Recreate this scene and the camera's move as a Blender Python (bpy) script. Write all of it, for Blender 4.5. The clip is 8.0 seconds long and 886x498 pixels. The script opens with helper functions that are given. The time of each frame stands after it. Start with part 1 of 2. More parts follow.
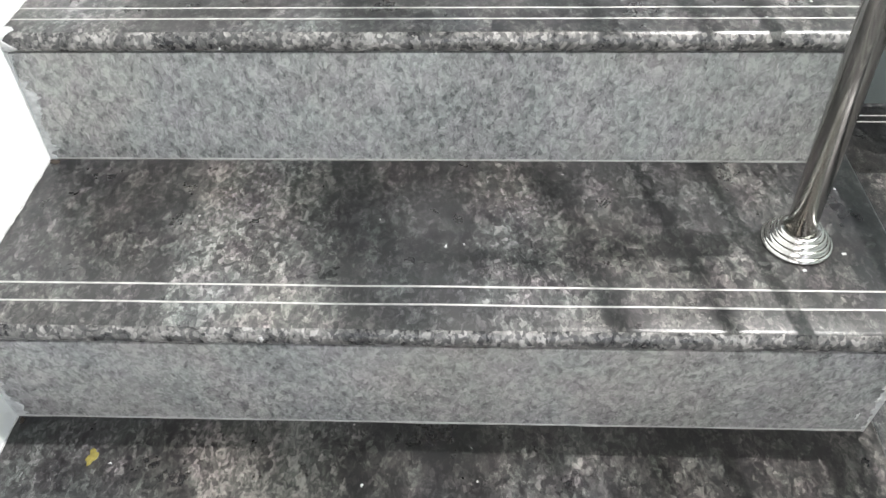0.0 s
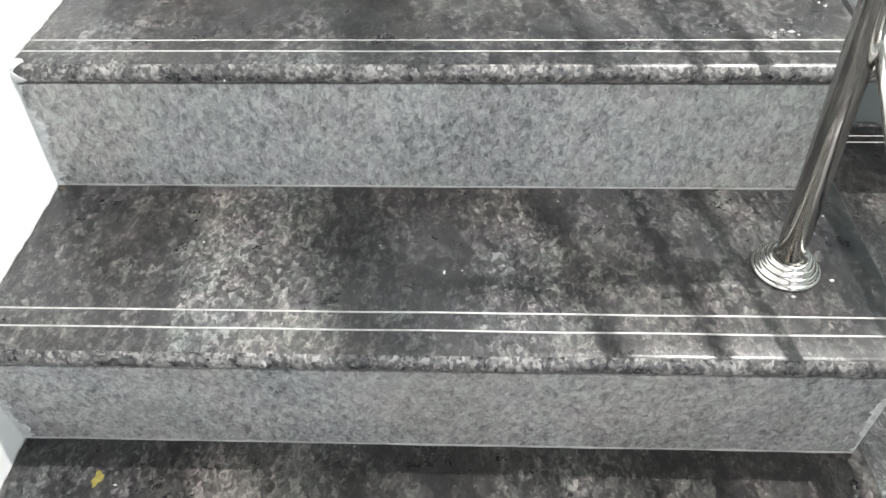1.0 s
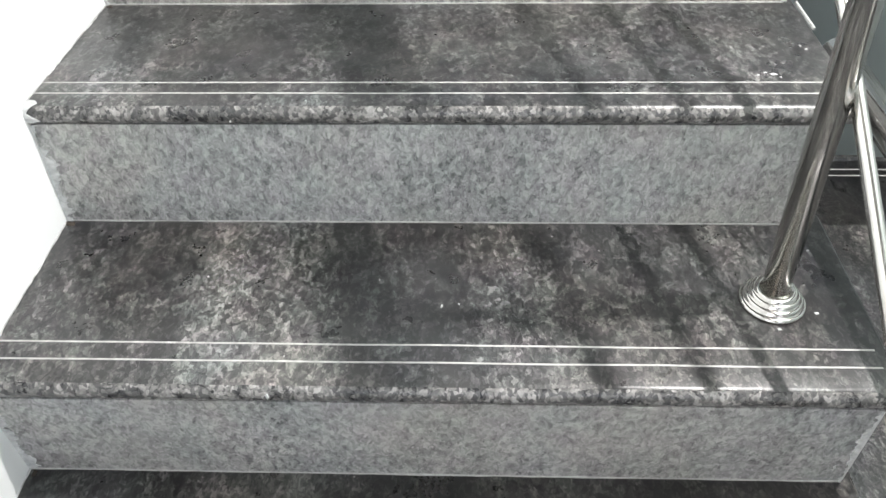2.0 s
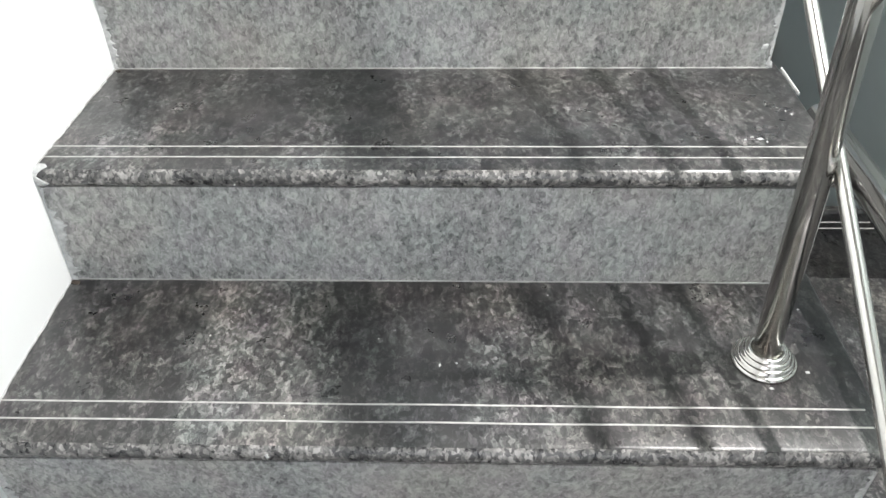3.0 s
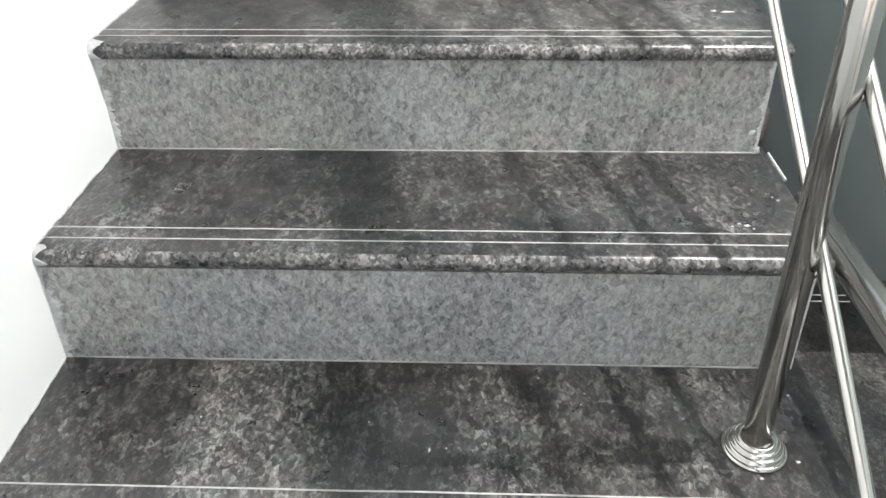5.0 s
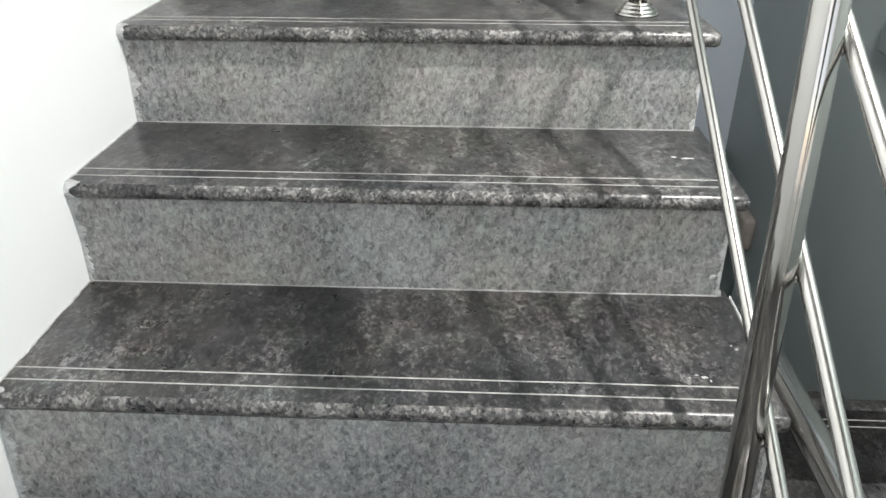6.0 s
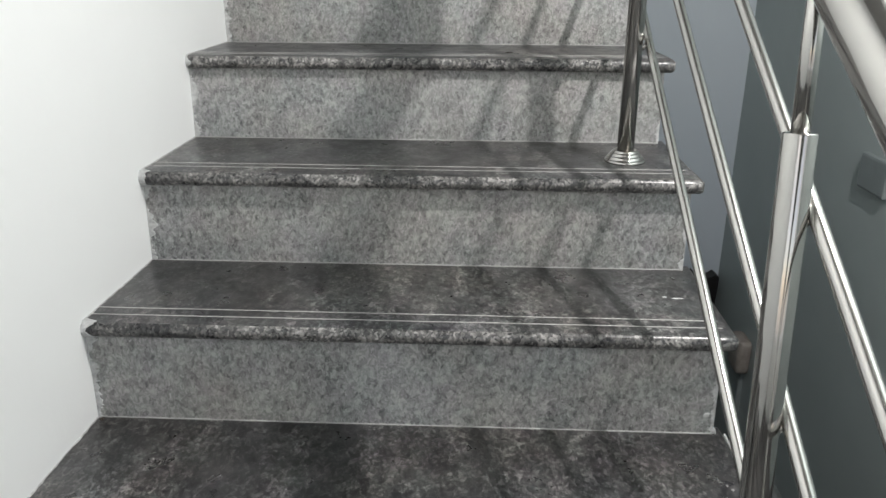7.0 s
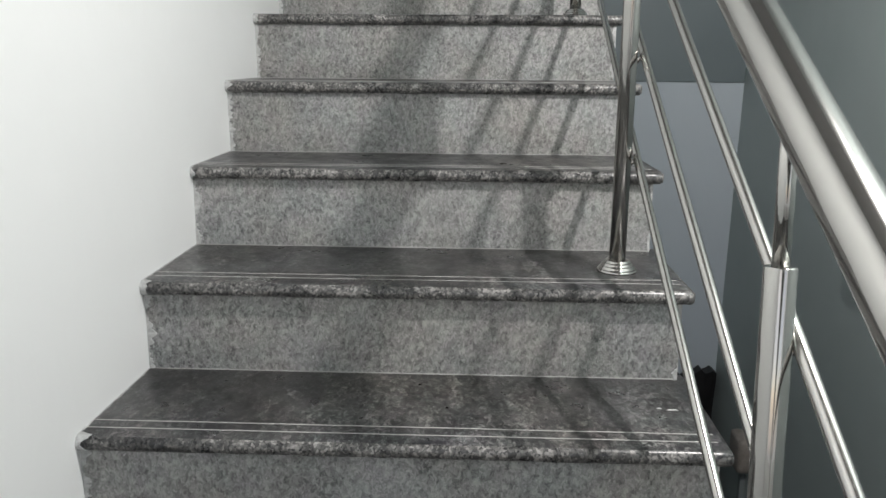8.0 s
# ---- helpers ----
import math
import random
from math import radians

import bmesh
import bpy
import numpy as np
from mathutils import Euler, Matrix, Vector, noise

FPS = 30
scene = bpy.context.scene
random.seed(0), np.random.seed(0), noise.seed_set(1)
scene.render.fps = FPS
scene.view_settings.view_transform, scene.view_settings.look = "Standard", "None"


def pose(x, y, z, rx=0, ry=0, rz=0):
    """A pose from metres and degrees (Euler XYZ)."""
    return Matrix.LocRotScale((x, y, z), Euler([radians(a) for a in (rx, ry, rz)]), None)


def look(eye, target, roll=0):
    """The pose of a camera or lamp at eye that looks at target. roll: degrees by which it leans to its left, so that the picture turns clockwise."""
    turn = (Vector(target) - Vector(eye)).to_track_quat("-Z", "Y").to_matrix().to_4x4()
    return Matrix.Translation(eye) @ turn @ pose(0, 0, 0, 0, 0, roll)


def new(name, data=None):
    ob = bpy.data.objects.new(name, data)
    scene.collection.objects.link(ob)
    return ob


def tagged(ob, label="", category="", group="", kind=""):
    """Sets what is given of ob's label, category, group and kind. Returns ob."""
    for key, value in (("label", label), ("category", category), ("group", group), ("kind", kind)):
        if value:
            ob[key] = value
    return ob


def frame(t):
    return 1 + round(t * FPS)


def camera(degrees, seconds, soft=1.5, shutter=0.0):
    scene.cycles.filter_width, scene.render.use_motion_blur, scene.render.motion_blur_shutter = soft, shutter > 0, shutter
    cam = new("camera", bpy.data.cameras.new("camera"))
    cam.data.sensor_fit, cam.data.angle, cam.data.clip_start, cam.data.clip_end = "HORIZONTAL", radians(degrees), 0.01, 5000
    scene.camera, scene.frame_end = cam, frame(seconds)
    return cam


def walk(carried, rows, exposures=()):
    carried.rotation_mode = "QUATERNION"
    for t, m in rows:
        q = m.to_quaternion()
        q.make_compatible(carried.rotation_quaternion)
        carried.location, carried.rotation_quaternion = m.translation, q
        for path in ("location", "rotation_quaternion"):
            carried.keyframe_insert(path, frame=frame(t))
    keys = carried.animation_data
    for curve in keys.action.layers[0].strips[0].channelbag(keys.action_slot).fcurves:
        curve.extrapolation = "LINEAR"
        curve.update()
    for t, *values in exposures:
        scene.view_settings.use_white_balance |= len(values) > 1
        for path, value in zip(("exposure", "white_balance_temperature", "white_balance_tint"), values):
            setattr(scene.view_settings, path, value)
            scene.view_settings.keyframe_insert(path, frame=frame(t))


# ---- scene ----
cam = camera(60.3, 8.0, soft=1.5)
PATH = [
    (0, (0.528, -0.252, 0.778), (0.452, 1.137, -0.659), -1.7),
    (0.5, (0.528, -0.257, 0.796), (0.456, 1.138, -0.636), -1.6),
    (1, (0.528, -0.255, 0.806), (0.457, 1.155, -0.611), -1.5),
    (1.5, (0.529, -0.264, 0.819), (0.46, 1.169, -0.575), -1.45),
    (3, (0.529, -0.275, 0.86), (0.47, 1.265, -0.415), -1.1),
    (3.5, (0.533, -0.275, 0.881), (0.47, 1.306, -0.343), -0.9),
    (4, (0.534, -0.276, 0.891), (0.476, 1.342, -0.284), -0.7),
    (5.3, (0.555, -0.248, 0.899), (0.485, 1.389, -0.248), -0.7),
    (5.5, (0.567, -0.235, 0.914), (0.5, 1.419, -0.208), -0.5),
    (6, (0.598, -0.227, 0.971), (0.522, 1.519, -0.001), 0.1),
    (6.5, (0.593, -0.244, 1.004), (0.516, 1.57, 0.165), 0.3),
    (7, (0.594, -0.258, 1.029), (0.517, 1.613, 0.327), 0.3),
    (7.5, (0.592, -0.261, 1.055), (0.521, 1.651, 0.472), 0.3),
    (8, (0.596, -0.268, 1.075), (0.523, 1.671, 0.591), 0.4),
]
EXPOSURES = [(0, 0.75), (1.5, 0.68), (3.5, 0.43), (5.5, 0.2), (6.5, -0.26), (8, -0.72)]
walk(cam, [(t, look(eye, target, roll)) for t, eye, target, roll in PATH], EXPOSURES)

# ---- world and lights ----
WALL_BACK = -1.15
world = bpy.data.worlds.new("world")
scene.world = world
world.use_nodes = True
sky = world.node_tree.nodes.new("ShaderNodeTexSky")
sky.sky_type, sky.sun_disc, sky.sun_elevation, sky.sun_rotation = "NISHITA", False, radians(40), radians(200)
world.node_tree.links.new(sky.outputs[0], world.node_tree.nodes["Background"].inputs["Color"])
world.node_tree.nodes["Background"].inputs["Strength"].default_value = 0.1


def lamp(name, kind, m, energy, color):
    data = bpy.data.lights.new(name, kind)
    data.energy, data.color = energy, color
    ob = new(name, data)
    ob.matrix_world = m
    return ob


# the bare bulb over the stairwell, on the side of the lower flight
bulb = lamp("stairwell_lamp", "POINT", pose(1.38, 0.61, 1.985), 140, (1.0, 0.965, 0.945))
bulb.data.shadow_soft_size = 0.022
# added fill light in an invented opening behind the camera, to lift the shade
fill = lamp("window_daylight", "AREA", look((0.9, WALL_BACK - 0.1, 1.2), (0.9, 0.6, 1.2)), 9, (1.0, 0.97, 0.965))
fill.data.shape, fill.data.size, fill.data.size_y = "RECTANGLE", 1.5, 1.7


# ---- materials ----
class Nodes:
    """A short way to write a node material."""

    def __init__(self, name, roughness=0.5, metallic=0.0):
        self.m = bpy.data.materials.new(name)
        self.m.use_nodes = True
        self.t = self.m.node_tree
        self.b = self.t.nodes["Principled BSDF"]
        self.b.inputs["Roughness"].default_value = roughness
        self.b.inputs["Metallic"].default_value = metallic
        self.place = self.add("ShaderNodeTexCoord").outputs["Object"]
        self.rnd = self.add("ShaderNodeObjectInfo").outputs["Random"]
        shift = self.add("ShaderNodeVectorMath", operation="MULTIPLY_ADD")
        self.put(self.rnd, shift.inputs[0])
        shift.inputs[1].default_value = (13.7, 7.1, 3.3)
        self.put(self.place, shift.inputs[2])
        self.co = shift.outputs[0]

    def add(self, kind, **settings):
        n = self.t.nodes.new(kind)
        for key, value in settings.items():
            setattr(n, key, value)
        return n

    def put(self, value, socket):
        if isinstance(value, bpy.types.NodeSocket):
            self.t.links.new(value, socket)
        else:
            socket.default_value = value

    def mapped(self, scale, turn=(0, 0, 0)):
        n = self.add("ShaderNodeMapping")
        self.put(self.co, n.inputs["Vector"])
        n.inputs["Scale"].default_value = scale
        n.inputs["Rotation"].default_value = [radians(a) for a in turn]
        return n.outputs[0]

    def noise(self, co, scale, detail=4.0, rough=0.55, distort=0.0, shift=0.0, seeded=True):
        n = self.add("ShaderNodeTexNoise", noise_dimensions="4D")
        self.put(co, n.inputs["Vector"])
        for key, value in (("Scale", scale), ("Detail", detail), ("Roughness", rough), ("Distortion", distort)):
            n.inputs[key].default_value = value
        if seeded:
            self.put(self.math("MULTIPLY_ADD", self.rnd, 37.0, shift), n.inputs["W"])
        else:
            n.inputs["W"].default_value = shift
        return n.outputs[0]

    def cells(self, co, scale, feature="F1", output="Color"):
        n = self.add("ShaderNodeTexVoronoi", feature=feature)
        self.put(co, n.inputs["Vector"])
        n.inputs["Scale"].default_value = scale
        return n.outputs[output]

    def math(self, op, a, b=0.0, c=0.0):
        n = self.add("ShaderNodeMath", operation=op)
        for value, socket in zip((a, b, c), n.inputs):
            self.put(value, socket)
        return n.outputs[0]

    def ramp(self, value, stops):
        n = self.add("ShaderNodeValToRGB")
        self.put(value, n.inputs[0])
        e = n.color_ramp.elements
        while len(e) < len(stops):
            e.new(0.5)
        for el, (p, c) in zip(e, stops):
            el.position = p
            el.color = (c, c, c, 1) if isinstance(c, (int, float)) else (*c, 1)
        return n.outputs[0]

    def mix(self, f, a, b, blend="MIX"):
        n = self.add("ShaderNodeMix", data_type="RGBA", blend_type=blend)
        for value, socket in ((f, n.inputs[0]), (a, n.inputs[6]), (b, n.inputs[7])):
            self.put((*value, 1) if isinstance(value, tuple) else value, socket)
        return n.outputs[2]

    def done(self, color, rough=None, height=None, strength=0.2, distance=0.002):
        self.put((*color, 1) if isinstance(color, tuple) else color, self.b.inputs["Base Color"])
        if rough is not None:
            self.put(rough, self.b.inputs["Roughness"])
        if height is not None:
            n = self.add("ShaderNodeBump")
            n.inputs["Strength"].default_value, n.inputs["Distance"].default_value = strength, distance
            self.put(height, n.inputs["Height"])
            self.put(n.outputs[0], self.b.inputs["Normal"])
        return self.m


def warped(n, co, amount, scale):
    """Coordinates pushed about by noise, so that crystals get ragged outlines."""
    k = n.add("ShaderNodeTexNoise")
    n.put(co, k.inputs["Vector"])
    k.inputs["Scale"].default_value, k.inputs["Detail"].default_value = scale, 3.0
    v = n.add("ShaderNodeVectorMath", operation="MULTIPLY_ADD")
    n.put(k.outputs["Color"], v.inputs[0])
    v.inputs[1].default_value = (amount, amount, amount)
    n.put(co, v.inputs[2])
    return v.outputs[0]


def grey(n, color):
    k = n.add("ShaderNodeSeparateColor")
    n.put(color, k.inputs[0])
    return k.outputs[0]


def tinted(n, color, amount=0.06):
    """The slight green, violet and brown casts between the crystals of the stone."""
    a = n.ramp(n.noise(n.co, 26, 3.0, 0.6, 0.5, 41.0), [(0.36, (1 - amount, 1.0, 1 - amount * 0.3)), (0.5, (1.0, 1.0, 1.0)), (0.64, (1 + amount * 0.6, 1 - amount * 0.5, 1 + amount * 0.5))])
    b = n.ramp(n.noise(n.co, 5, 2.0, 0.5, 0.3, 47.0), [(0.4, (1 - amount * 0.4, 1.0, 1 + amount * 0.6)), (0.6, (1 + amount * 0.7, 1.0, 1 - amount * 0.6))])
    return n.mix(1.0, n.mix(1.0, color, a, "MULTIPLY"), b, "MULTIPLY")


def granite_tread(name, vein_shade=None):
    n = Nodes(name, 0.3)
    streak = n.mapped((1.0, 0.38, 1.0), (0, 0, -17))
    crystals = warped(n, n.mapped((1.0, 0.7, 1.0), (0, 0, 20)), 0.016, 80)
    cloud = n.noise(streak, 7.0, 3.0, 0.55, 0.6)
    blot = n.noise(streak, 34, 6.0, 0.7, 0.7, 5.0)
    grain = n.noise(crystals, 130, 5.0, 0.75, 0.6, 11.0)
    big, small = grey(n, n.cells(crystals, 150)), grey(n, n.cells(crystals, 310))
    fine = n.noise(n.co, 420, 2.0, 0.6, 0.0, 3.0)
    # cloud, blots, large and small crystals, grain, shift
    w = (0.45, 0.95, 0.30, 0.25, 0.5, -0.20) if vein_shade else (0.85, 0.82, 0.28, 0.27, 0.5, -0.13)
    total = n.math("MULTIPLY_ADD", cloud, w[0], n.math("MULTIPLY_ADD", blot, w[1], n.math("MULTIPLY_ADD", big, w[2], n.math("MULTIPLY_ADD", small, w[3], w[5]))))
    total = n.math("MULTIPLY_ADD", fine, 0.15, n.math("MULTIPLY_ADD", grain, w[4], total))
    if vein_shade:
        # the slab's pale and dark bands, front to back, with railing shadows painted in
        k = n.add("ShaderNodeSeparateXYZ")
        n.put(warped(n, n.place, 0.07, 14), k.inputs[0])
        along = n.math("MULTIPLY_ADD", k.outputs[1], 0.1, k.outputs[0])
        total = n.math("ADD", total, n.math("MULTIPLY_ADD", n.ramp(along, vein_shade), 0.52, -0.02))
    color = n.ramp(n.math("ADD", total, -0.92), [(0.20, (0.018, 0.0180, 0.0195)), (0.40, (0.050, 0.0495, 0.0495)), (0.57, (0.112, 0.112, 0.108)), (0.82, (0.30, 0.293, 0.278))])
    dust = n.ramp(n.noise(n.co, 14, 4.0, 0.6, 0.0, 21.0), [(0.4, 0.0), (0.75, 0.16)])
    color = n.mix(dust, tinted(n, color, 0.06), (0.19, 0.187, 0.178))
    specks = n.ramp(n.noise(n.co, 120, 1.0, 0.5, 0.0, 31.0), [(0.80, 0.0), (0.815, 0.8)])
    color = n.mix(specks, color, (0.62, 0.61, 0.59))
    rough = n.ramp(n.noise(n.co, 20, 4.0, 0.6, 0.0, 9.0), [(0.3, 0.24), (0.7, 0.45)])
    return n.done(color, rough, n.math("MULTIPLY_ADD", grain, 0.5, fine), 0.08, 0.0006)


def granite_edge():
    n = Nodes("rough_cut_granite_edge", 0.5)
    up = warped(n, n.mapped((1.0, 1.0, 0.85), (20, 0, 25)), 0.007, 90)
    blot = n.noise(up, 48, 5.0, 0.7, 0.4)
    patch = n.noise(n.co, 9, 4.0, 0.6, 0.3, 7.0)
    cell = grey(n, n.cells(up, 250))
    total = n.math("MULTIPLY_ADD", blot, 1.0, n.math("MULTIPLY_ADD", patch, 0.9, n.math("MULTIPLY", cell, 0.42)))
    color = n.ramp(n.math("ADD", total, -0.66), [(0.22, (0.026, 0.026, 0.028)), (0.45, (0.075, 0.074, 0.073)), (0.62, (0.165, 0.16, 0.154)), (0.85, (0.40, 0.385, 0.37))])
    return n.done(color, n.ramp(blot, [(0.3, 0.2), (0.7, 0.42)]), blot, 0.12, 0.001)


def granite_riser():
    n = Nodes("grey_granite", 0.4)
    tilt = warped(n, n.mapped((1.0, 1.0, 0.7), (0, 30, 0)), 0.012, 90)
    cloud = n.noise(n.co, 7, 4.0, 0.6, 0.3)
    blot = n.noise(tilt, 95, 4.0, 0.65, 0.4, 4.0)
    big, small = grey(n, n.cells(tilt, 200)), grey(n, n.cells(tilt, 390))
    total = n.math("MULTIPLY_ADD", blot, 0.75, n.math("MULTIPLY_ADD", big, 0.27, n.math("MULTIPLY_ADD", small, 0.22, n.math("MULTIPLY", cloud, 0.45))))
    color = n.ramp(n.math("ADD", total, -0.295), [(0.24, (0.083, 0.0845, 0.084)), (0.40, (0.184, 0.186, 0.182)), (0.58, (0.281, 0.282, 0.275)), (0.8, (0.415, 0.413, 0.398))])
    warm = n.ramp(n.noise(n.co, 4.5, 2.0, 0.5, 0.0, 15.0), [(0.45, 0.0), (0.7, 0.22)])
    color = n.mix(warm, color, (0.25, 0.23, 0.21))
    spots = n.ramp(n.noise(tilt, 60, 1.0, 0.5, 0.0, 19.0), [(0.71, 0.0), (0.76, 0.55)])
    color = n.mix(spots, color, (0.05, 0.052, 0.055))
    flecks = n.ramp(n.noise(n.mapped((1.0, 1.0, 0.45), (0, 20, 0)), 150, 1.0, 0.5, 0.0, 27.0), [(0.77, 0.0), (0.80, 0.55)])
    color = tinted(n, n.mix(flecks, color, (0.62, 0.62, 0.61)), 0.03)
    rough = n.ramp(n.noise(n.co, 30, 3.0, 0.6, 0.0, 2.0), [(0.3, 0.34), (0.7, 0.55)])
    return n.done(color, rough, big, 0.06, 0.0006)


def paint(name, color, stain, rough=0.55):
    n = Nodes(name, rough)
    big = n.noise(n.co, 2.2, 4.0, 0.6, 0.3, 1.0, False)
    fine = n.noise(n.co, 160, 3.0, 0.6, 0.0, 2.0, False)
    trowel = n.noise(n.mapped((1, 1, 0.4)), 14, 4.0, 0.6, 0.6, 3.0, False)
    c = n.mix(n.ramp(big, [(0.35, 0.0), (0.75, 0.6)]), color, stain)
    height = n.math("MULTIPLY_ADD", trowel, 1.0, n.math("MULTIPLY", fine, 0.15))
    return n.done(c, n.ramp(big, [(0.3, rough - 0.08), (0.7, rough + 0.1)]), height, 0.25, 0.004)


def steel(name, rough, color=(0.62, 0.6, 0.57)):
    n = Nodes(name, rough, 0.97)
    smear = n.noise(n.co, 7, 3.0, 0.55, 0.2, 1.0)
    c = n.mix(n.ramp(smear, [(0.45, 0.0), (0.8, 0.15)]), color, (0.40, 0.385, 0.36))
    return n.done(c, n.math("MULTIPLY_ADD", smear, 0.05, rough - 0.025))


def plain(name, color, rough, vary=0.25, scale=60, bump=0.1):
    n = Nodes(name, rough)
    a = n.noise(n.co, scale, 4.0, 0.6, 0.2)
    dark = tuple(c * (1 - vary) for c in color)
    return n.done(n.mix(n.ramp(a, [(0.3, 0.0), (0.7, 1.0)]), dark, color), None, a, bump, 0.001)


TREAD, RISER = granite_tread("polished_dark_granite"), granite_riser()
EDGE = granite_edge()
# low stops at 0.46-0.59 and 0.74 also paint in handrail and rod shadow
VEINED_SHADED = granite_tread("banded_shaded_granite", [(0.0, 0.5), (0.159, 0.42), (0.239, 0.3), (0.299, 0.78), (0.419, 0.72), (0.459, 0.24), (0.589, 0.22), (0.624, 0.62), (0.699, 0.5), (0.739, 0.28), (0.839, 0.4), (0.989, 0.42)])
WHITE = paint("white_wall_paint", (0.85, 0.86, 0.855), (0.80, 0.81, 0.805))
GREEN = paint("grey_green_wall_paint", (0.40, 0.455, 0.45), (0.35, 0.405, 0.40), 0.5)
BLUE = paint("pale_blue_grey_wall_paint", (0.50, 0.56, 0.61), (0.46, 0.52, 0.57), 0.5)
BEAM = paint("slate_beam_paint", (0.15, 0.185, 0.20), (0.13, 0.165, 0.18), 0.5)
CEIL = paint("bare_concrete_soffit", (0.17, 0.168, 0.162), (0.13, 0.128, 0.124))
STEEL = steel("polished_stainless_steel", 0.11, (0.50, 0.49, 0.47))
RODS = steel("satin_stainless_steel", 0.17, (0.52, 0.51, 0.49))
LINE = plain("worn_white_inlay", (0.56, 0.55, 0.53), 0.5, 0.45, 90)
GROUT = plain("white_joint_cement", (0.44, 0.435, 0.42), 0.7, 0.35, 140)
PLASTER = plain("rough_white_plaster", (0.6, 0.605, 0.60), 0.85, 0.45, 120, 0.4)
CONCRETE = plain("bare_concrete", (0.3, 0.29, 0.275), 0.85, 0.3, 30, 0.3)
BLACK = plain("black_plastic_sheet", (0.012, 0.012, 0.013), 0.45, 0.4, 40, 0.3)
CREAM = plain("beige_cement", (0.33, 0.30, 0.27), 0.5, 0.3, 50)
DIRT = plain("brown_dirt", (0.06, 0.048, 0.038), 0.9, 0.5, 300, 0.5)
YELLOW = plain("yellow_paint_drop", (0.26, 0.22, 0.05), 0.6, 0.4, 200)
SWITCH = plain("grey_plastic", (0.23, 0.265, 0.265), 0.4, 0.1, 20)


# ---- building helpers ----
def part(name, bm, material, parent=None, label="", smooth=False):
    """Links a bmesh as one mesh object under a thing or a part."""
    bmesh.ops.recalc_face_normals(bm, faces=bm.faces)
    me = bpy.data.meshes.new(name)
    bm.to_mesh(me)
    bm.free()
    me.materials.append(material)
    for p in me.polygons:
        p.use_smooth = smooth
    ob = new(name, me)
    ob.parent = parent
    if label:
        ob["label"] = label
    return ob


def box(bm, lo, hi, bevel=0.0):
    m = Matrix.LocRotScale([(a + b) / 2 for a, b in zip(lo, hi)], None, [b - a for a, b in zip(lo, hi)])
    made = bmesh.ops.create_cube(bm, size=1, matrix=m)
    if bevel:
        edges = list({e for v in made["verts"] for e in v.link_edges})
        bmesh.ops.bevel(bm, geom=edges, offset=bevel, segments=2, affect="EDGES", profile=0.6)
    return bm


def rings(bm, loops, caps=True):
    """Skins rings of points of equal number."""
    rows = [[bm.verts.new(p) for p in loop] for loop in loops]
    n = len(rows[0])
    for a, b in zip(rows, rows[1:]):
        for i in range(n):
            bm.faces.new((a[i], a[(i + 1) % n], b[(i + 1) % n], b[i]))
    if caps:
        bm.faces.new(rows[0][::-1])
        bm.faces.new(rows[-1])
    return bm


def tube(bm, points, radius, sides=20, radii=None):
    """A round bar along points."""
    points = [Vector(p) for p in points]
    loops = []
    for i, p in enumerate(points):
        way = (points[min(i + 1, len(points) - 1)] - points[max(i - 1, 0)]).normalized()
        u = way.orthogonal().normalized() if i == 0 else (u - way * u.dot(way)).normalized()
        v = way.cross(u)
        r = radii[i] if radii else radius
        loops.append([p + r * (math.cos(a) * u + math.sin(a) * v) for a in (2 * math.pi * k / sides for k in range(sides))])
    return rings(bm, loops)


def turned(bm, base, axis, profile, sides=32):
    """A turned piece: profile of (distance along the axis, radius)."""
    axis = Vector(axis).normalized()
    u = axis.orthogonal().normalized()
    v = axis.cross(u)
    return rings(bm, [[Vector(base) + axis * h + r * (math.cos(a) * u + math.sin(a) * v) for a in (2 * math.pi * k / sides for k in range(sides))] for h, r in profile])


def thing(name, at, label, category, group="", kind=""):
    ob = new(name)
    ob.location = at
    ob.empty_display_size = 0.05
    return tagged(ob, label, category, group, kind)


def under(parent, ob):
    """Parents ob and keeps its place in the world."""
    bpy.context.view_layer.update()
    ob.parent = parent
    ob.matrix_parent_inverse = parent.matrix_world.inverted()
    return ob


# ---- plan ----
RISE, RUN = 0.17, 0.2735
FRONT = {1: 0.219, 2: 0.490, 3: 0.777, 4: 1.040, 5: 1.322}
LINES = {1: 0.036, 2: 0.043, 3: 0.028, 4: 0.036}


def riser_y(k):
    """The front face of the riser under tread k."""
    if k in FRONT:
        return FRONT[k]
    return FRONT[1] + RUN * (k - 1) if k < 1 else FRONT[5] + RUN * (k - 5)


LOW, TOP = -1, 9
WIDE = 0.993
NOSE = 0.018
NOSES = {0: 0.004, 1: 0.004, 2: 0.006, 3: 0.013}
LEANS = {2: 0.014, 3: 0.005, 4: 0.006, 5: 0.008}
LANDING = -0.34
WALL_R, WALL_END, CEILING = 1.838, 3.365, 4.4


def wall_x(y):
    """The plastered face of the wall along the stairs, hollow by a finger's width at the lower steps."""
    return -0.009 + 0.009 * min(1.0, max(0.0, (y - 0.5) / 0.5))


def wall(name, lo, hi, material, label):
    return tagged(part(name, box(bmesh.new(), lo, hi), material), label, "wall", kind="structure")


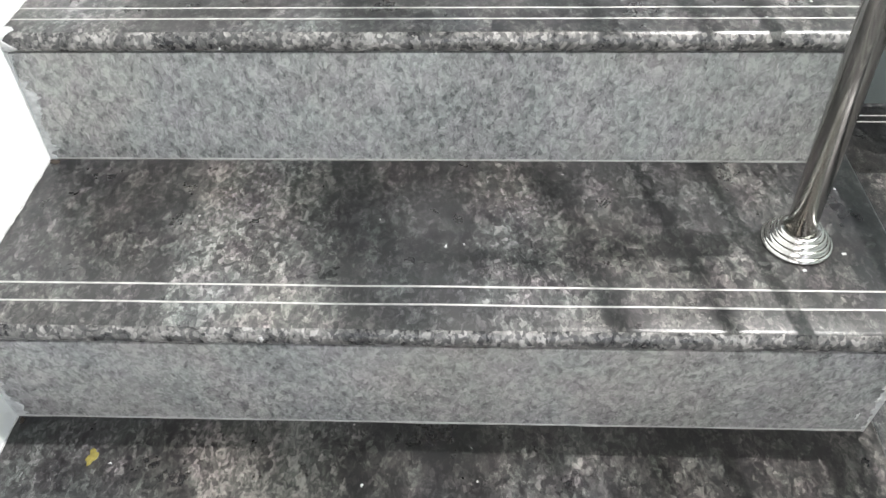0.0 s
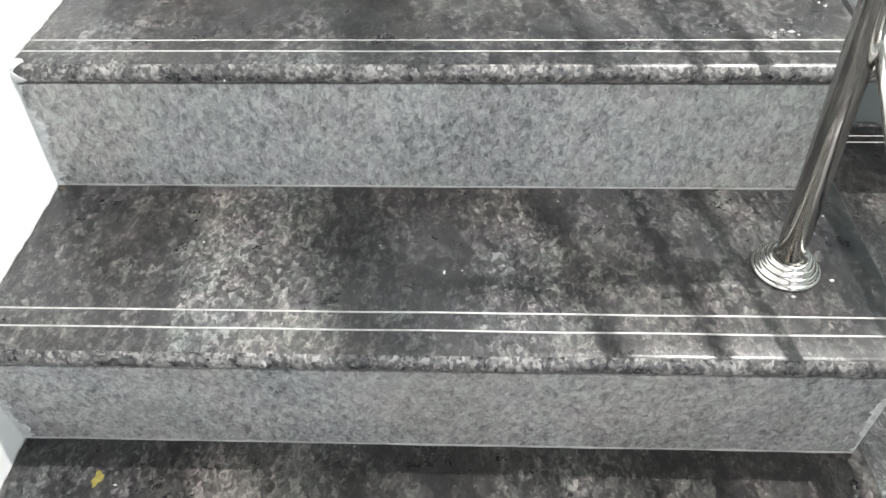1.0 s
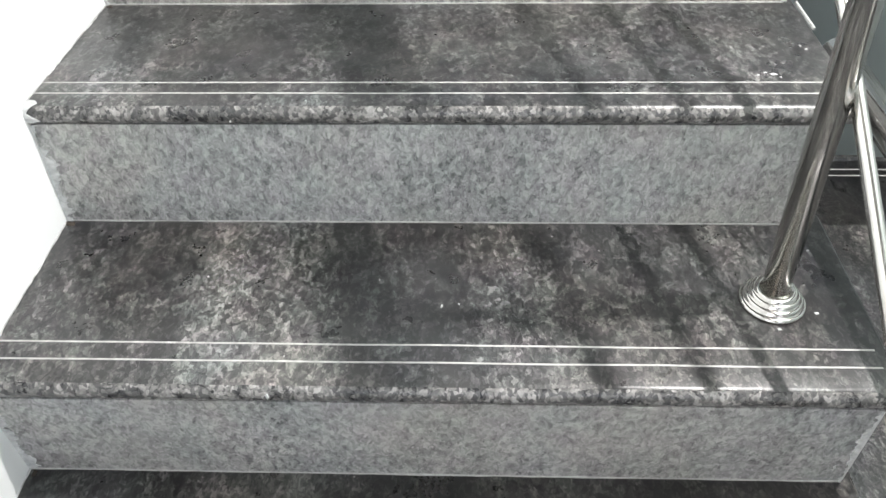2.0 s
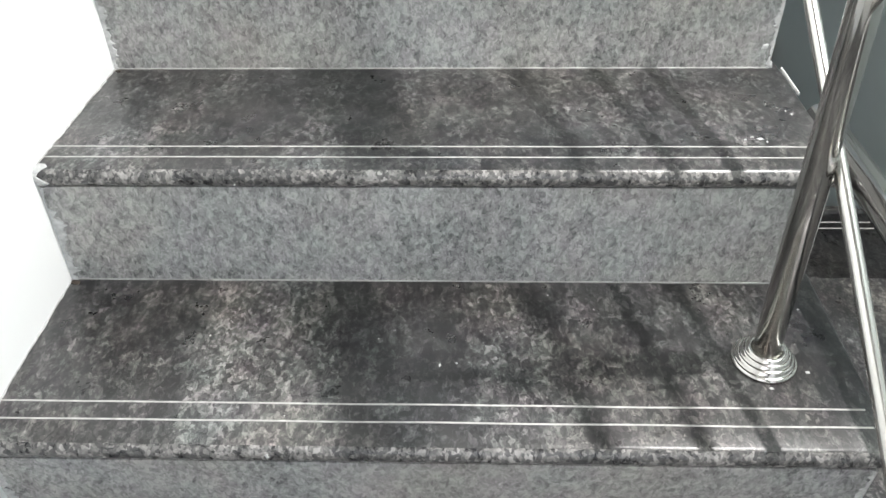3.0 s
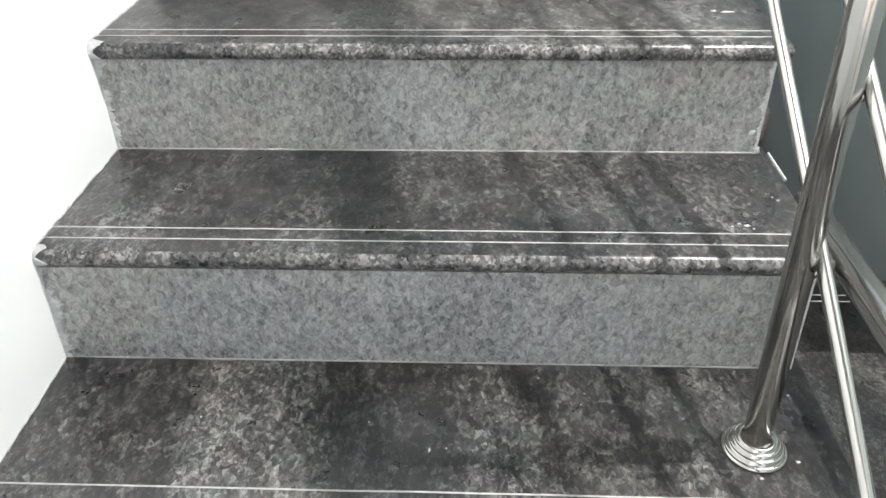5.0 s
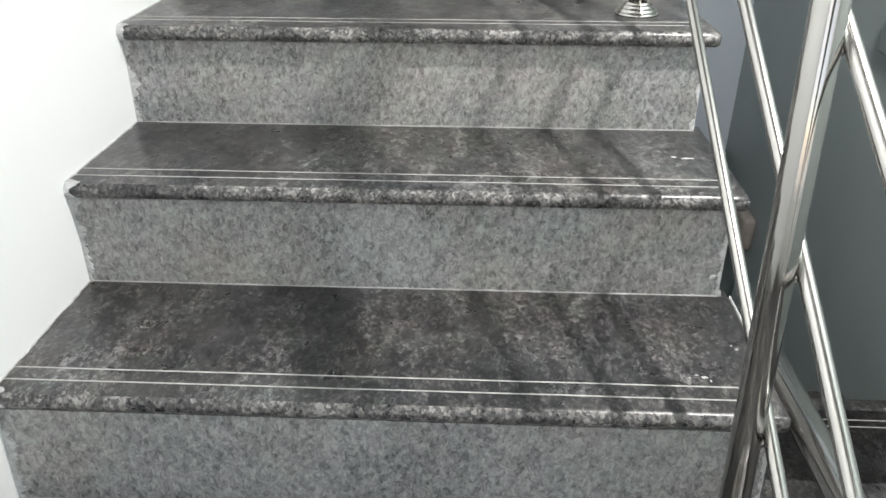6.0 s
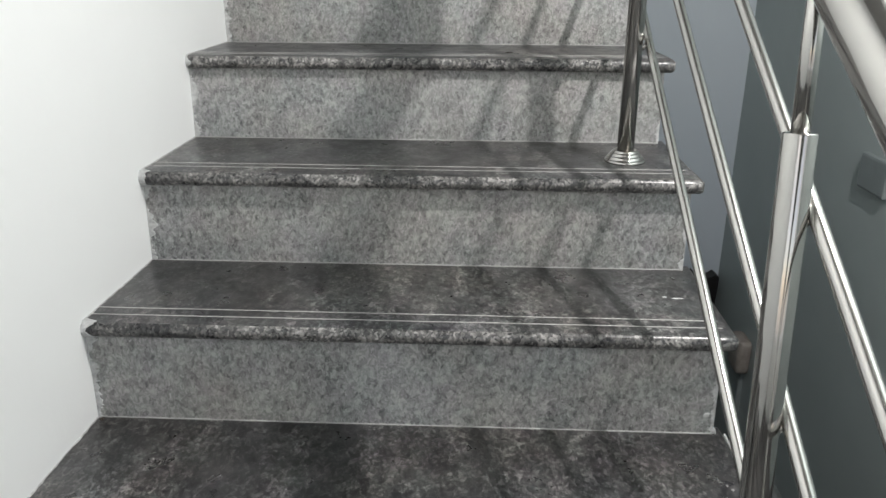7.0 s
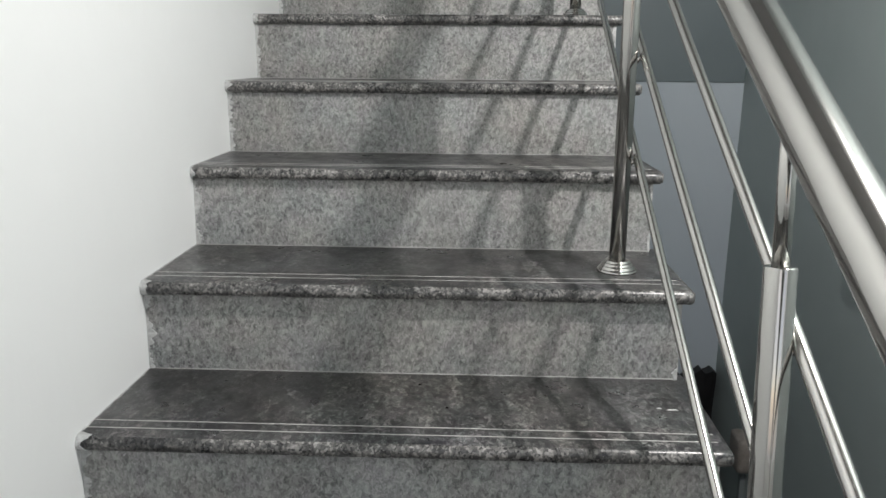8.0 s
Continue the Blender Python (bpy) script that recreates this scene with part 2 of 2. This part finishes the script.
def structure():
    outline = [(-0.2, WALL_END + 0.2), (-0.2, WALL_BACK - 0.2)] + [(wall_x(y), y) for y in (WALL_BACK - 0.2, 0.1, 0.3, 0.5, 0.65, 0.8, 0.95, 1.1, WALL_END + 0.2)]
    bm = rings(bmesh.new(), [[(x, y, z) for x, y in outline] for z in (-2.6, CEILING)])
    tagged(part("wall_west", bm, WHITE), "smooth white painted plaster wall along the stairs", "wall", kind="structure")
    wall("wall_east", (WALL_R, WALL_BACK - 0.2, -2.6), (WALL_R + 0.2, WALL_END + 0.2, CEILING), GREEN, "grey-green painted wall of the stairwell")
    wall("wall_north", (0, WALL_END, -2.6), (WALL_R, WALL_END + 0.2, CEILING), BLUE, "pale blue-grey painted end wall")
    beam = part("beam", box(bmesh.new(), (WIDE + 0.02, WALL_END - 0.006, 0.978), (WALL_R, WALL_END, 1.9), 0.004), BEAM)
    tagged(beam, "slate blue painted beam across the end wall", "beam", kind="structure")
    # the unseen back wall, with an opening added to let the fill light in
    bm = bmesh.new()
    for lo, hi in (((0, -0.2, -2.6), (0.12, 0, CEILING)), ((1.68, -0.2, -2.6), (WALL_R, 0, CEILING)), ((0.12, -0.2, -2.6), (1.68, 0, 0.32)), ((0.12, -0.2, 2.08), (1.68, 0, CEILING))):
        box(bm, (lo[0], WALL_BACK + lo[1], lo[2]), (hi[0], WALL_BACK + hi[1], hi[2]))
    tagged(part("wall_south", bm, WHITE), "white painted wall behind the landing", "wall", kind="structure")
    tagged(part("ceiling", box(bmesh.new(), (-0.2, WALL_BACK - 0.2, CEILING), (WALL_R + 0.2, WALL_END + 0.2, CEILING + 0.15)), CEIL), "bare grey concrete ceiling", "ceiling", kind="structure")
    bm = box(bmesh.new(), (0, WALL_BACK, LANDING - 0.15), (WALL_R, riser_y(LOW) + 0.0, LANDING))
    box(bm, (WIDE + 0.045, riser_y(LOW), LANDING - 0.15), (WALL_R, 1.34, LANDING))
    tagged(part("landing_floor", bm, TREAD), "dark polished granite landing floor", "floor", kind="structure")
    tagged(part("floor", box(bmesh.new(), (WIDE + 0.045, 2.85, -1.9), (WALL_R, WALL_END, -1.53)), TREAD), "dark granite floor at the foot of the lower flight", "floor", kind="structure")


structure()


# ---- stairs ----
def nose_profile(y0, y1, z, thick=0.026):
    """Section of a tread slab with a rounded front edge."""
    r = thick / 2
    pts = [(y0 + r - r * math.sin(a) * 1.0, z - r + r * math.cos(a)) for a in (math.pi * i / 8 for i in range(9))]
    return pts + [(y1, z - thick), (y1, z)]


def slab(bm, x0, x1, profile, seed, steps=60, chip=0.0012):
    """Extrudes a section across the stairs, with a slightly worn front and an eased free end."""
    xs = [x0 + (x1 - x0) * i / steps for i in range(steps + 1)] + [x1 + 0.003, x1 + 0.005]
    loops = []
    for i, x in enumerate(xs):
        ease = max(0, i - steps) * 0.0025
        loop = []
        for j, (y, z) in enumerate(profile):
            worn = chip * noise.noise((x * 35, seed * 3.1, j * 0.6)) if j < 9 else 0
            loop.append((x, y + worn + (ease if j < 9 else -ease if y == profile[-1][0] else 0), z - (ease if j in (0, 1, len(profile) - 1) else -ease if 6 < j < len(profile) - 1 else 0) + (0.4 * worn if 1 < j < 9 else 0)))
        loops.append(loop)
    return rings(bm, loops)


def leaning(y, z0, z1, lean):
    """A riser slab whose top stands a little further back than its foot."""
    bm = box(bmesh.new(), (-0.015, y, z0), (WIDE - 0.018, y + 0.02, z1), 0.0012)
    for v in bm.verts:
        v.co.y += lean * (v.co.z - z0) / (z1 - z0)
    return bm


def smear(parent, k, x0, way, y, z0, z1, lean):
    """A ragged thin strip of plaster along the end of a riser."""
    bm = bmesh.new()
    rows = []
    for i in range(61):
        z = z0 + (z1 - z0) * i / 60
        w = 0.007 + 0.012 * noise.noise((k * 5.3 + way, z * 30, 0)) + 0.009 * noise.noise((k + way * 3, z * 110, 2)) + 0.006 * noise.noise((k, z * 330, 7))
        w = max(0.001, w * (1.25 if way > 0 else 0.85))
        yy = y + lean * i / 60
        rows.append([(x0, yy + 0.002, z), (x0, yy - 0.0016, z), (x0 + way * w * 0.8, yy - 0.0012, z), (x0 + way * w, yy + 0.002, z)])
    rings(bm, rows)
    under(parent, part("plaster_smear", bm, PLASTER, label="ragged white plaster smear"))


def staircase():
    stairs = thing("staircase", (0.48, riser_y(LOW), LANDING), "dark granite staircase with grey risers and white-lined treads", "staircase")
    for k in range(LOW, TOP + 1):
        y, z = riser_y(k), RISE * k
        lean = LEANS.get(k, 0.0)
        nose = NOSES.get(k, NOSE) - lean
        back = riser_y(k + 1) + 0.02
        tread = under(stairs, part("tread", slab(bmesh.new(), -0.015, WIDE - 0.005, nose_profile(y - nose, back, z), k), VEINED_SHADED if k in (0, 1) else TREAD, smooth=True))
        tread.data.materials.append(EDGE)
        for i, p in enumerate(tread.data.polygons):
            p.material_index = int(1 <= i % 11 <= 7 and i < 62 * 11)
        for off in (LINES.get(k, 0.035), LINES.get(k, 0.035) + 0.025):
            bm = bmesh.new()
            ridge = [(x, y + off + 0.0007 * noise.noise((x * 9, k, off * 50))) for x in (-0.008 + (WIDE - 0.008) * i / 40 for i in range(41))]
            rings(bm, [[(x, yy - 0.0014, z - 0.001), (x, yy - 0.0011, z + 0.0004), (x, yy + 0.0011, z + 0.0004), (x, yy + 0.0014, z - 0.001)] for x, yy in ridge])
            under(tread, part("inlay_line", bm, LINE, label="thin white anti-slip line"))
        low = RISE * (k - 1)
        riser = under(stairs, part("riser", leaning(y, low - 0.001, z - 0.0265, lean), RISER, label="grey speckled granite riser"))
        bm = bmesh.new()
        xs = [-0.012 + (WIDE - 0.008) * i / 70 for i in range(71)]
        rings(bm, [[(x, y + 0.001, low - 0.001), (x, y - 0.0014 - w, low - 0.001), (x, y - 0.0011 - w, low + 0.0012), (x, y + 0.001, low + 0.0018 + w)] for x, w in ((x, 0.0009 * noise.noise((x * 22, k * 2.7, 1))) for x in xs)])
        under(riser, part("joint", bm, GROUT, label="white cement joint"))
        bm = bmesh.new()
        loops = []
        for i in range(33):
            yy = y - nose + 0.008 + (back - 0.02 - y + nose - 0.008) * i / 32
            w = max(0.0008, 0.0018 + 0.003 * noise.noise((k * 7.7, yy * 60, 5)) + 0.0025 * noise.noise((k, yy * 190, 9)))
            wx = wall_x(yy)
            loops.append([(wx, yy, z - 0.001), (wx, yy, z + 0.0015), (wx + w * 0.6, yy, z + 0.001), (wx + w, yy, z - 0.001)])
        under(tread, part("plaster_edge", rings(bm, loops), PLASTER, label="ragged white plaster edge"))
        bm = bmesh.new()
        loops = []
        prof = nose_profile(y - nose - 0.0014, back, z + 0.0012, 0.0285)[:9]
        for i, (yy, zz) in enumerate(prof):
            w = max(0.002, (0.015 if k in (3, 4) and i < 4 else 0.010) + 0.016 * noise.noise((k * 3.9, i * 0.55, 3)) + 0.014 * noise.noise((k * 2.1, i * 1.9, 8)))
            wx = wall_x(yy)
            loops.append([(wx, yy + 0.006, zz), (wx, yy, zz), (wx + w * 0.8, yy, zz), (wx + w, yy + 0.004, zz)])
        under(tread, part("plaster_patch", rings(bm, loops), PLASTER, label="white plaster blot on the nosing"))
        smear(riser, k, wall_x(y), 1, y, low, z - 0.027, lean)
        smear(riser, k, WIDE - 0.018, -1, y, low, z - 0.027, lean)
    strip = bmesh.new()
    rings(strip, [[(WIDE + 0.001, yy, 0.339), (WIDE + 0.001, yy, 0.343), (WIDE - 0.6 * w, yy, 0.342), (WIDE - 0.6 * w - 0.001, yy, 0.339)] for yy, w in ((0.695 + 0.08 * i / 16, 0.0016 + 0.0022 * noise.noise((i * 0.7, 3, 1))) for i in range(17))])
    under(stairs, part("plaster_strip", strip, PLASTER, label="white plaster strip at the free tread edge"))
    # the concrete flight below the slabs
    bm = bmesh.new()
    outline = []
    for k in range(LOW, TOP + 1):
        outline += [(riser_y(k) + 0.035, RISE * (k - 1) - 0.027), (riser_y(k) + 0.035, RISE * k - 0.027)]
    outline += [(riser_y(TOP + 1) + 0.02, RISE * TOP - 0.027), (riser_y(TOP + 1) + 0.02, RISE * TOP - 0.25), (riser_y(LOW) + 0.2, LANDING - 0.15), (riser_y(LOW) + 0.02, LANDING - 0.15)]
    rings(bm, [[(x, y, z) for y, z in outline] for x in (0.0, WIDE - 0.025)])
    under(stairs, part("concrete_flight", bm, CONCRETE, label="painted concrete body of the flight"))
    return stairs


staircase()


# ---- railing ----
POSTS = {1: (0.8855, 0.353), 4: (0.878, 1.165), 7: (0.877, 1.975)}
LEANING = {1: (0.0044, 0.12), 4: (-0.006, 0.0), 7: (-0.004, 0.0)}
RODS_AT = ((0.909, -0.007, 0.1837, 0.6135), (0.909, -0.007, 0.3513, 0.629), (0.909, -0.007, 0.5456, 0.6251))
RAIL_X, RAIL_0, RAIL_M = 0.882, 0.789, 0.588


def railing():
    rail = thing("stair_railing", (0.855, 0.355, RISE), "stainless steel stair railing with three rods", "railing")
    for k, (x, y) in POSTS.items():
        z = RISE * k
        axis = Vector((*LEANING[k], 1)).normalized()
        foot = Vector((x, y, z))
        top = 0.722 if k == 1 else 0.745
        post = under(rail, part("post", turned(bmesh.new(), foot, axis, [(0.004, 0.0156), (top - 0.0015, 0.0156), (top, 0.0148), (top + 0.0005, 0.009)]), STEEL, smooth=False))
        for p in post.data.polygons:
            p.use_smooth = abs(p.normal.dot(axis)) < 0.5
        flange = turned(bmesh.new(), foot, (0, 0, 1), [(-0.001, 0.0378), (0.003, 0.0384), (0.0055, 0.0362), (0.0055, 0.0345), (0.0042, 0.0338), (0.0095, 0.0334), (0.0118, 0.0312), (0.0118, 0.0298), (0.0104, 0.029), (0.0155, 0.0286), (0.0175, 0.0266), (0.0175, 0.0252), (0.0162, 0.0246), (0.0205, 0.0242), (0.0222, 0.0222), (0.0225, 0.0185), (0.0205, 0.0156)])
        under(post, part("base_flange", flange, STEEL, label="stepped round base cover", smooth=True))
        t = (RAIL_0 + RAIL_M * (y + axis.y * 0.8) - z - 0.012) / axis.z
        under(post, part("spigot", turned(bmesh.new(), foot, axis, [(top - 0.002, 0.0085), (t, 0.0085)]), STEEL, smooth=True))
        for x0, sx, c, m in RODS_AT:
            # the height at which the leaning post meets the rising rod
            t = (c + m * y - z) / (axis.z - m * axis.y)
            a = foot + axis * (t - 0.004)
            y_at, rx = a.y, x0 + sx * (a.y - 0.352)
            h = c + m * y_at
            under(post, part("stub", tube(bmesh.new(), [a + Vector((0.012, 0.0, -0.007)), a + Vector((0.019, 0, -0.004)), (rx - 0.004, y_at, h - 0.001)], 0.0045, 12, [0.0062, 0.0042, 0.0048]), STEEL, smooth=True))
    y0, y1 = -0.6, 2.6
    for x0, sx, c, m in RODS_AT:
        pts = [(x0 + sx * (y - 0.352) + 0.0015 * math.sin(3 * y), y, c + m * y + 0.002 * math.sin(5 * y)) for y in (y0 + (y1 - y0) * i / 24 for i in range(25))]
        under(rail, part("rod", tube(bmesh.new(), pts, 0.0076, 16), RODS, smooth=True))
    pts = [(RAIL_X + 0.002 * (y - 0.352), y, RAIL_0 + RAIL_M * y) for y in (y0 + (y1 - y0) * i / 12 for i in range(13))]
    under(rail, part("handrail", tube(bmesh.new(), pts, 0.0258, 44), STEEL, label="thick round polished handrail", smooth=True))
    return rail


railing()


# ---- lower flight and stairwell ----
def lower_flight():
    flight = thing("lower_staircase", (1.4, 1.75, LANDING), "dark granite lower staircase leading down from the landing", "staircase")
    x0, x1 = WIDE + 0.045, WALL_R
    for i in range(7):
        z, y = LANDING - RISE * i, 1.322 + 0.246 * i
        bm = rings(bmesh.new(), [[(x, 2 * (y + NOSE) - yy, zz) for yy, zz in nose_profile(y + NOSE, y + 2 * NOSE + 0.246, z)] for x in (x0, x1)])
        tread = under(flight, part("tread", bm, TREAD))
        for off in (0.051, 0.076):
            under(tread, part("inlay_line", box(bmesh.new(), (x0 + 0.01, y + NOSE - off - 0.0018, z - 0.001), (x1 - 0.01, y + NOSE - off + 0.0018, z + 0.0007)), LINE, label="thin white anti-slip line"))
        under(flight, part("riser", box(bmesh.new(), (x0, y - 0.02, z - RISE - 0.001), (x1, y, z - 0.0265)), RISER, label="grey speckled granite riser"))
    return flight


lower_flight()


GUARD_X = 1.015


def guard_tube():
    g = thing("landing_rail", (GUARD_X, 0.2, LANDING), "level stainless steel guard rail beside the stairs", "railing")
    under(g, part("handrail", turned(bmesh.new(), (GUARD_X, 0.67, 0.324), (0, -1, 0), [(0.0, 0.012), (0.002, 0.018), (0.006, 0.0205), (1.6, 0.0205)], 28), STEEL, smooth=True))
    under(g, part("rod", tube(bmesh.new(), [(GUARD_X + 0.03, 0.3 - 0.18 * i, 0.2) for i in range(8)], 0.009, 18), RODS, smooth=True))
    for y in (0.05, -0.7):
        under(g, part("post", tube(bmesh.new(), [(GUARD_X + 0.03, y, LANDING), (GUARD_X + 0.03, y, 0.25), (GUARD_X, y, 0.315)], 0.014, 20), STEEL, smooth=True))
    return g


guard_tube()


def black_sheet():
    bm = bmesh.new()
    cols, rows_n = 26, 20
    front, back = [], []
    for i in range(cols + 1):
        x = 1.36 + 0.455 * i / cols
        top = -0.44 + 0.02 * (i / cols) + 0.05 * noise.noise((x * 22, 0, 0)) + 0.035 * noise.noise((x * 70, 4, 0))
        f, b = [], []
        for j in range(rows_n + 1):
            z = -1.53 + (top + 1.53) * j / rows_n
            d = 0.06 + 0.035 * noise.noise((x * 9, z * 7, 2))
            f.append(bm.verts.new((x, WALL_END - 0.02 - d, z)))
            b.append(bm.verts.new((x, WALL_END - 0.012, z)))
        front.append(f)
        back.append(b)
    for i in range(cols):
        for j in range(rows_n):
            bm.faces.new((front[i][j], front[i + 1][j], front[i + 1][j + 1], front[i][j + 1]))
            bm.faces.new((back[i][j], back[i][j + 1], back[i + 1][j + 1], back[i + 1][j]))
        bm.faces.new((front[i][-1], front[i + 1][-1], back[i + 1][-1], back[i][-1]))
    for col in (0, cols):
        for j in range(rows_n):
            bm.faces.new((front[col][j], front[col][j + 1], back[col][j + 1], back[col][j]))
    return tagged(part("plastic_sheet", bm, BLACK), "crumpled black plastic sheet with a torn top edge", "sheet")


black_sheet()


def switch_box():
    s = thing("switch_plate", (WALL_R, 2.15, 0.4), "grey plastic switch plate on the green wall", "switch")
    under(s, part("plate", box(bmesh.new(), (WALL_R - 0.022, 1.99, 0.368), (WALL_R + 0.001, 2.16, 0.48), 0.009), SWITCH))
    return s


switch_box()


def wall_box():
    """A small rounded cover on the stairwell wall, beside the lower flight."""
    c = thing("cover_box", (WALL_R, 2.86, -0.7), "beige rounded plastic cover box on the green wall", "cover box")
    bm = box(bmesh.new(), (WALL_R - 0.06, 2.79, -0.69), (WALL_R + 0.001, 2.93, -0.53), 0.022)
    under(c, part("cover", bm, CREAM, smooth=True))
    under(c, part("cable_duct", box(bmesh.new(), (WALL_R - 0.02, 2.845, -1.3), (WALL_R + 0.001, 2.875, -0.685), 0.003), SWITCH, label="grey cable duct below the box"))
    return c


wall_box()


# ---- crumbs and splashes on the stairs ----
def flake(name, at, size, material, label, category, facing="z", group=""):
    """A small flat crumb with an uneven outline, lying on a tread or stuck to a riser."""
    bm = bmesh.new()
    n = 14
    seed = at[0] * 91 + at[1] * 37
    loops = []
    for level, grow in ((-0.0005, 1.0), (0.0006, 0.95), (0.0012, 0.55)):
        loop = []
        for i in range(n):
            a = 2 * math.pi * i / n
            r = grow * (0.7 + 0.6 * noise.noise((math.cos(a) * 1.7, math.sin(a) * 1.7, seed)))
            u, v = size[0] * r * math.cos(a), size[1] * r * math.sin(a)
            loop.append((at[0] + u, at[1] + v, at[2] + level) if facing == "z" else (at[0] + u, at[1] - level, at[2] + v))
        loops.append(loop)
    return tagged(part(name, rings(bm, loops), material, smooth=False), label, category, group)


CRUMBS = "white crumbs on the stairs"
CRUMB_SPOTS = ((0.499, 0.340, 1, 0.0022, 0.0035), (0.519, 0.343, 1, 0.002, 0.0018), (0.932, 0.334, 1, 0.0042, 0.0024), (0.882, 0.309, 1, 0.0035, 0.002), (0.123, 0.159, 0, 0.003, 0.0018),
               (0.41, 0.139, 0, 0.0022, 0.0028), (0.8535, 0.534, 2, 0.003, 0.002), (0.965, 0.64, 2, 0.003, 0.002), (0.955, 0.44, 1, 0.0018, 0.0014), (0.90, 0.43, 1, 0.0015, 0.0015))
SPLASH_SPOTS = ((0.886, 0.575, 2, 0.003, 0.0022), (0.905, 0.577, 2, 0.0055, 0.003), (0.96, 0.649, 2, 0.002, 0.003), (0.896, 0.581, 2, 0.003, 0.002), (0.912, 0.570, 2, 0.002, 0.0025), (0.935, 0.913, 3, 0.013, 0.004), (0.915, 0.918, 3, 0.005, 0.003))
DAB_SPOTS = ((0.958, 0.03, 1, 0.0018, 0.008), (0.773, 0.259, 2, 0.0012, 0.005), (0.868, 0.30, 2, 0.001, 0.005), (0.963, 0.373, 3, 0.006, 0.006), (0.977, 0.345, 3, 0.005, 0.008))
for x, y, k, a, b in CRUMB_SPOTS:
    flake("plaster_crumb", (x, y, RISE * k), (a, b), PLASTER, "tiny white plaster crumb lying on a granite tread", "crumb", group=CRUMBS)
for x, y, k, a, b in SPLASH_SPOTS:
    flake("paint_splash", (x, y, RISE * k), (a, b), PLASTER, "dried white paint splash on a granite tread", "splash", group="white paint splashes")
for x, z, k, a, b in DAB_SPOTS:
    flake("plaster_dab", (x, riser_y(k) + LEANS.get(k, 0.0) * (z - RISE * (k - 1)) / RISE, z), (a, b), PLASTER, "small white plaster dab stuck to a riser", "dab", facing="y", group="plaster dabs on risers")
for x, y, z, a, b in ((0.315, 0.2145, 0.160, 0.0028, 0.006), (0.4865, 0.4828, 0.327, 0.0014, 0.003), (0.247, 0.4838, 0.331, 0.0018, 0.002)):
    flake("edge_chip", (x, y, z), (a, b), PLASTER, "small white chip in a granite tread's rounded edge", "chip", facing="y", group="chips in the tread edges")
flake("dark_fleck", (0.664, 1.427, RISE * 5), (0.012, 0.008), DIRT, "flat dark scrap lying on a granite tread", "scrap")
flake("yellow_paint_spot", (0.099, 0.167, 0.0), (0.009, 0.013), YELLOW, "small dried yellow paint spot on a granite tread", "paint spot")
for k, r in ((2, 0.010), (3, 0.005), (1, 0.005)):
    flake("dirt_clump", (wall_x(riser_y(k)) + 0.008, riser_y(k) - 0.007, RISE * (k - 1)), (r, 0.007), DIRT, "small brown dirt clump in a step corner", "dirt", group="dirt in the step corners")
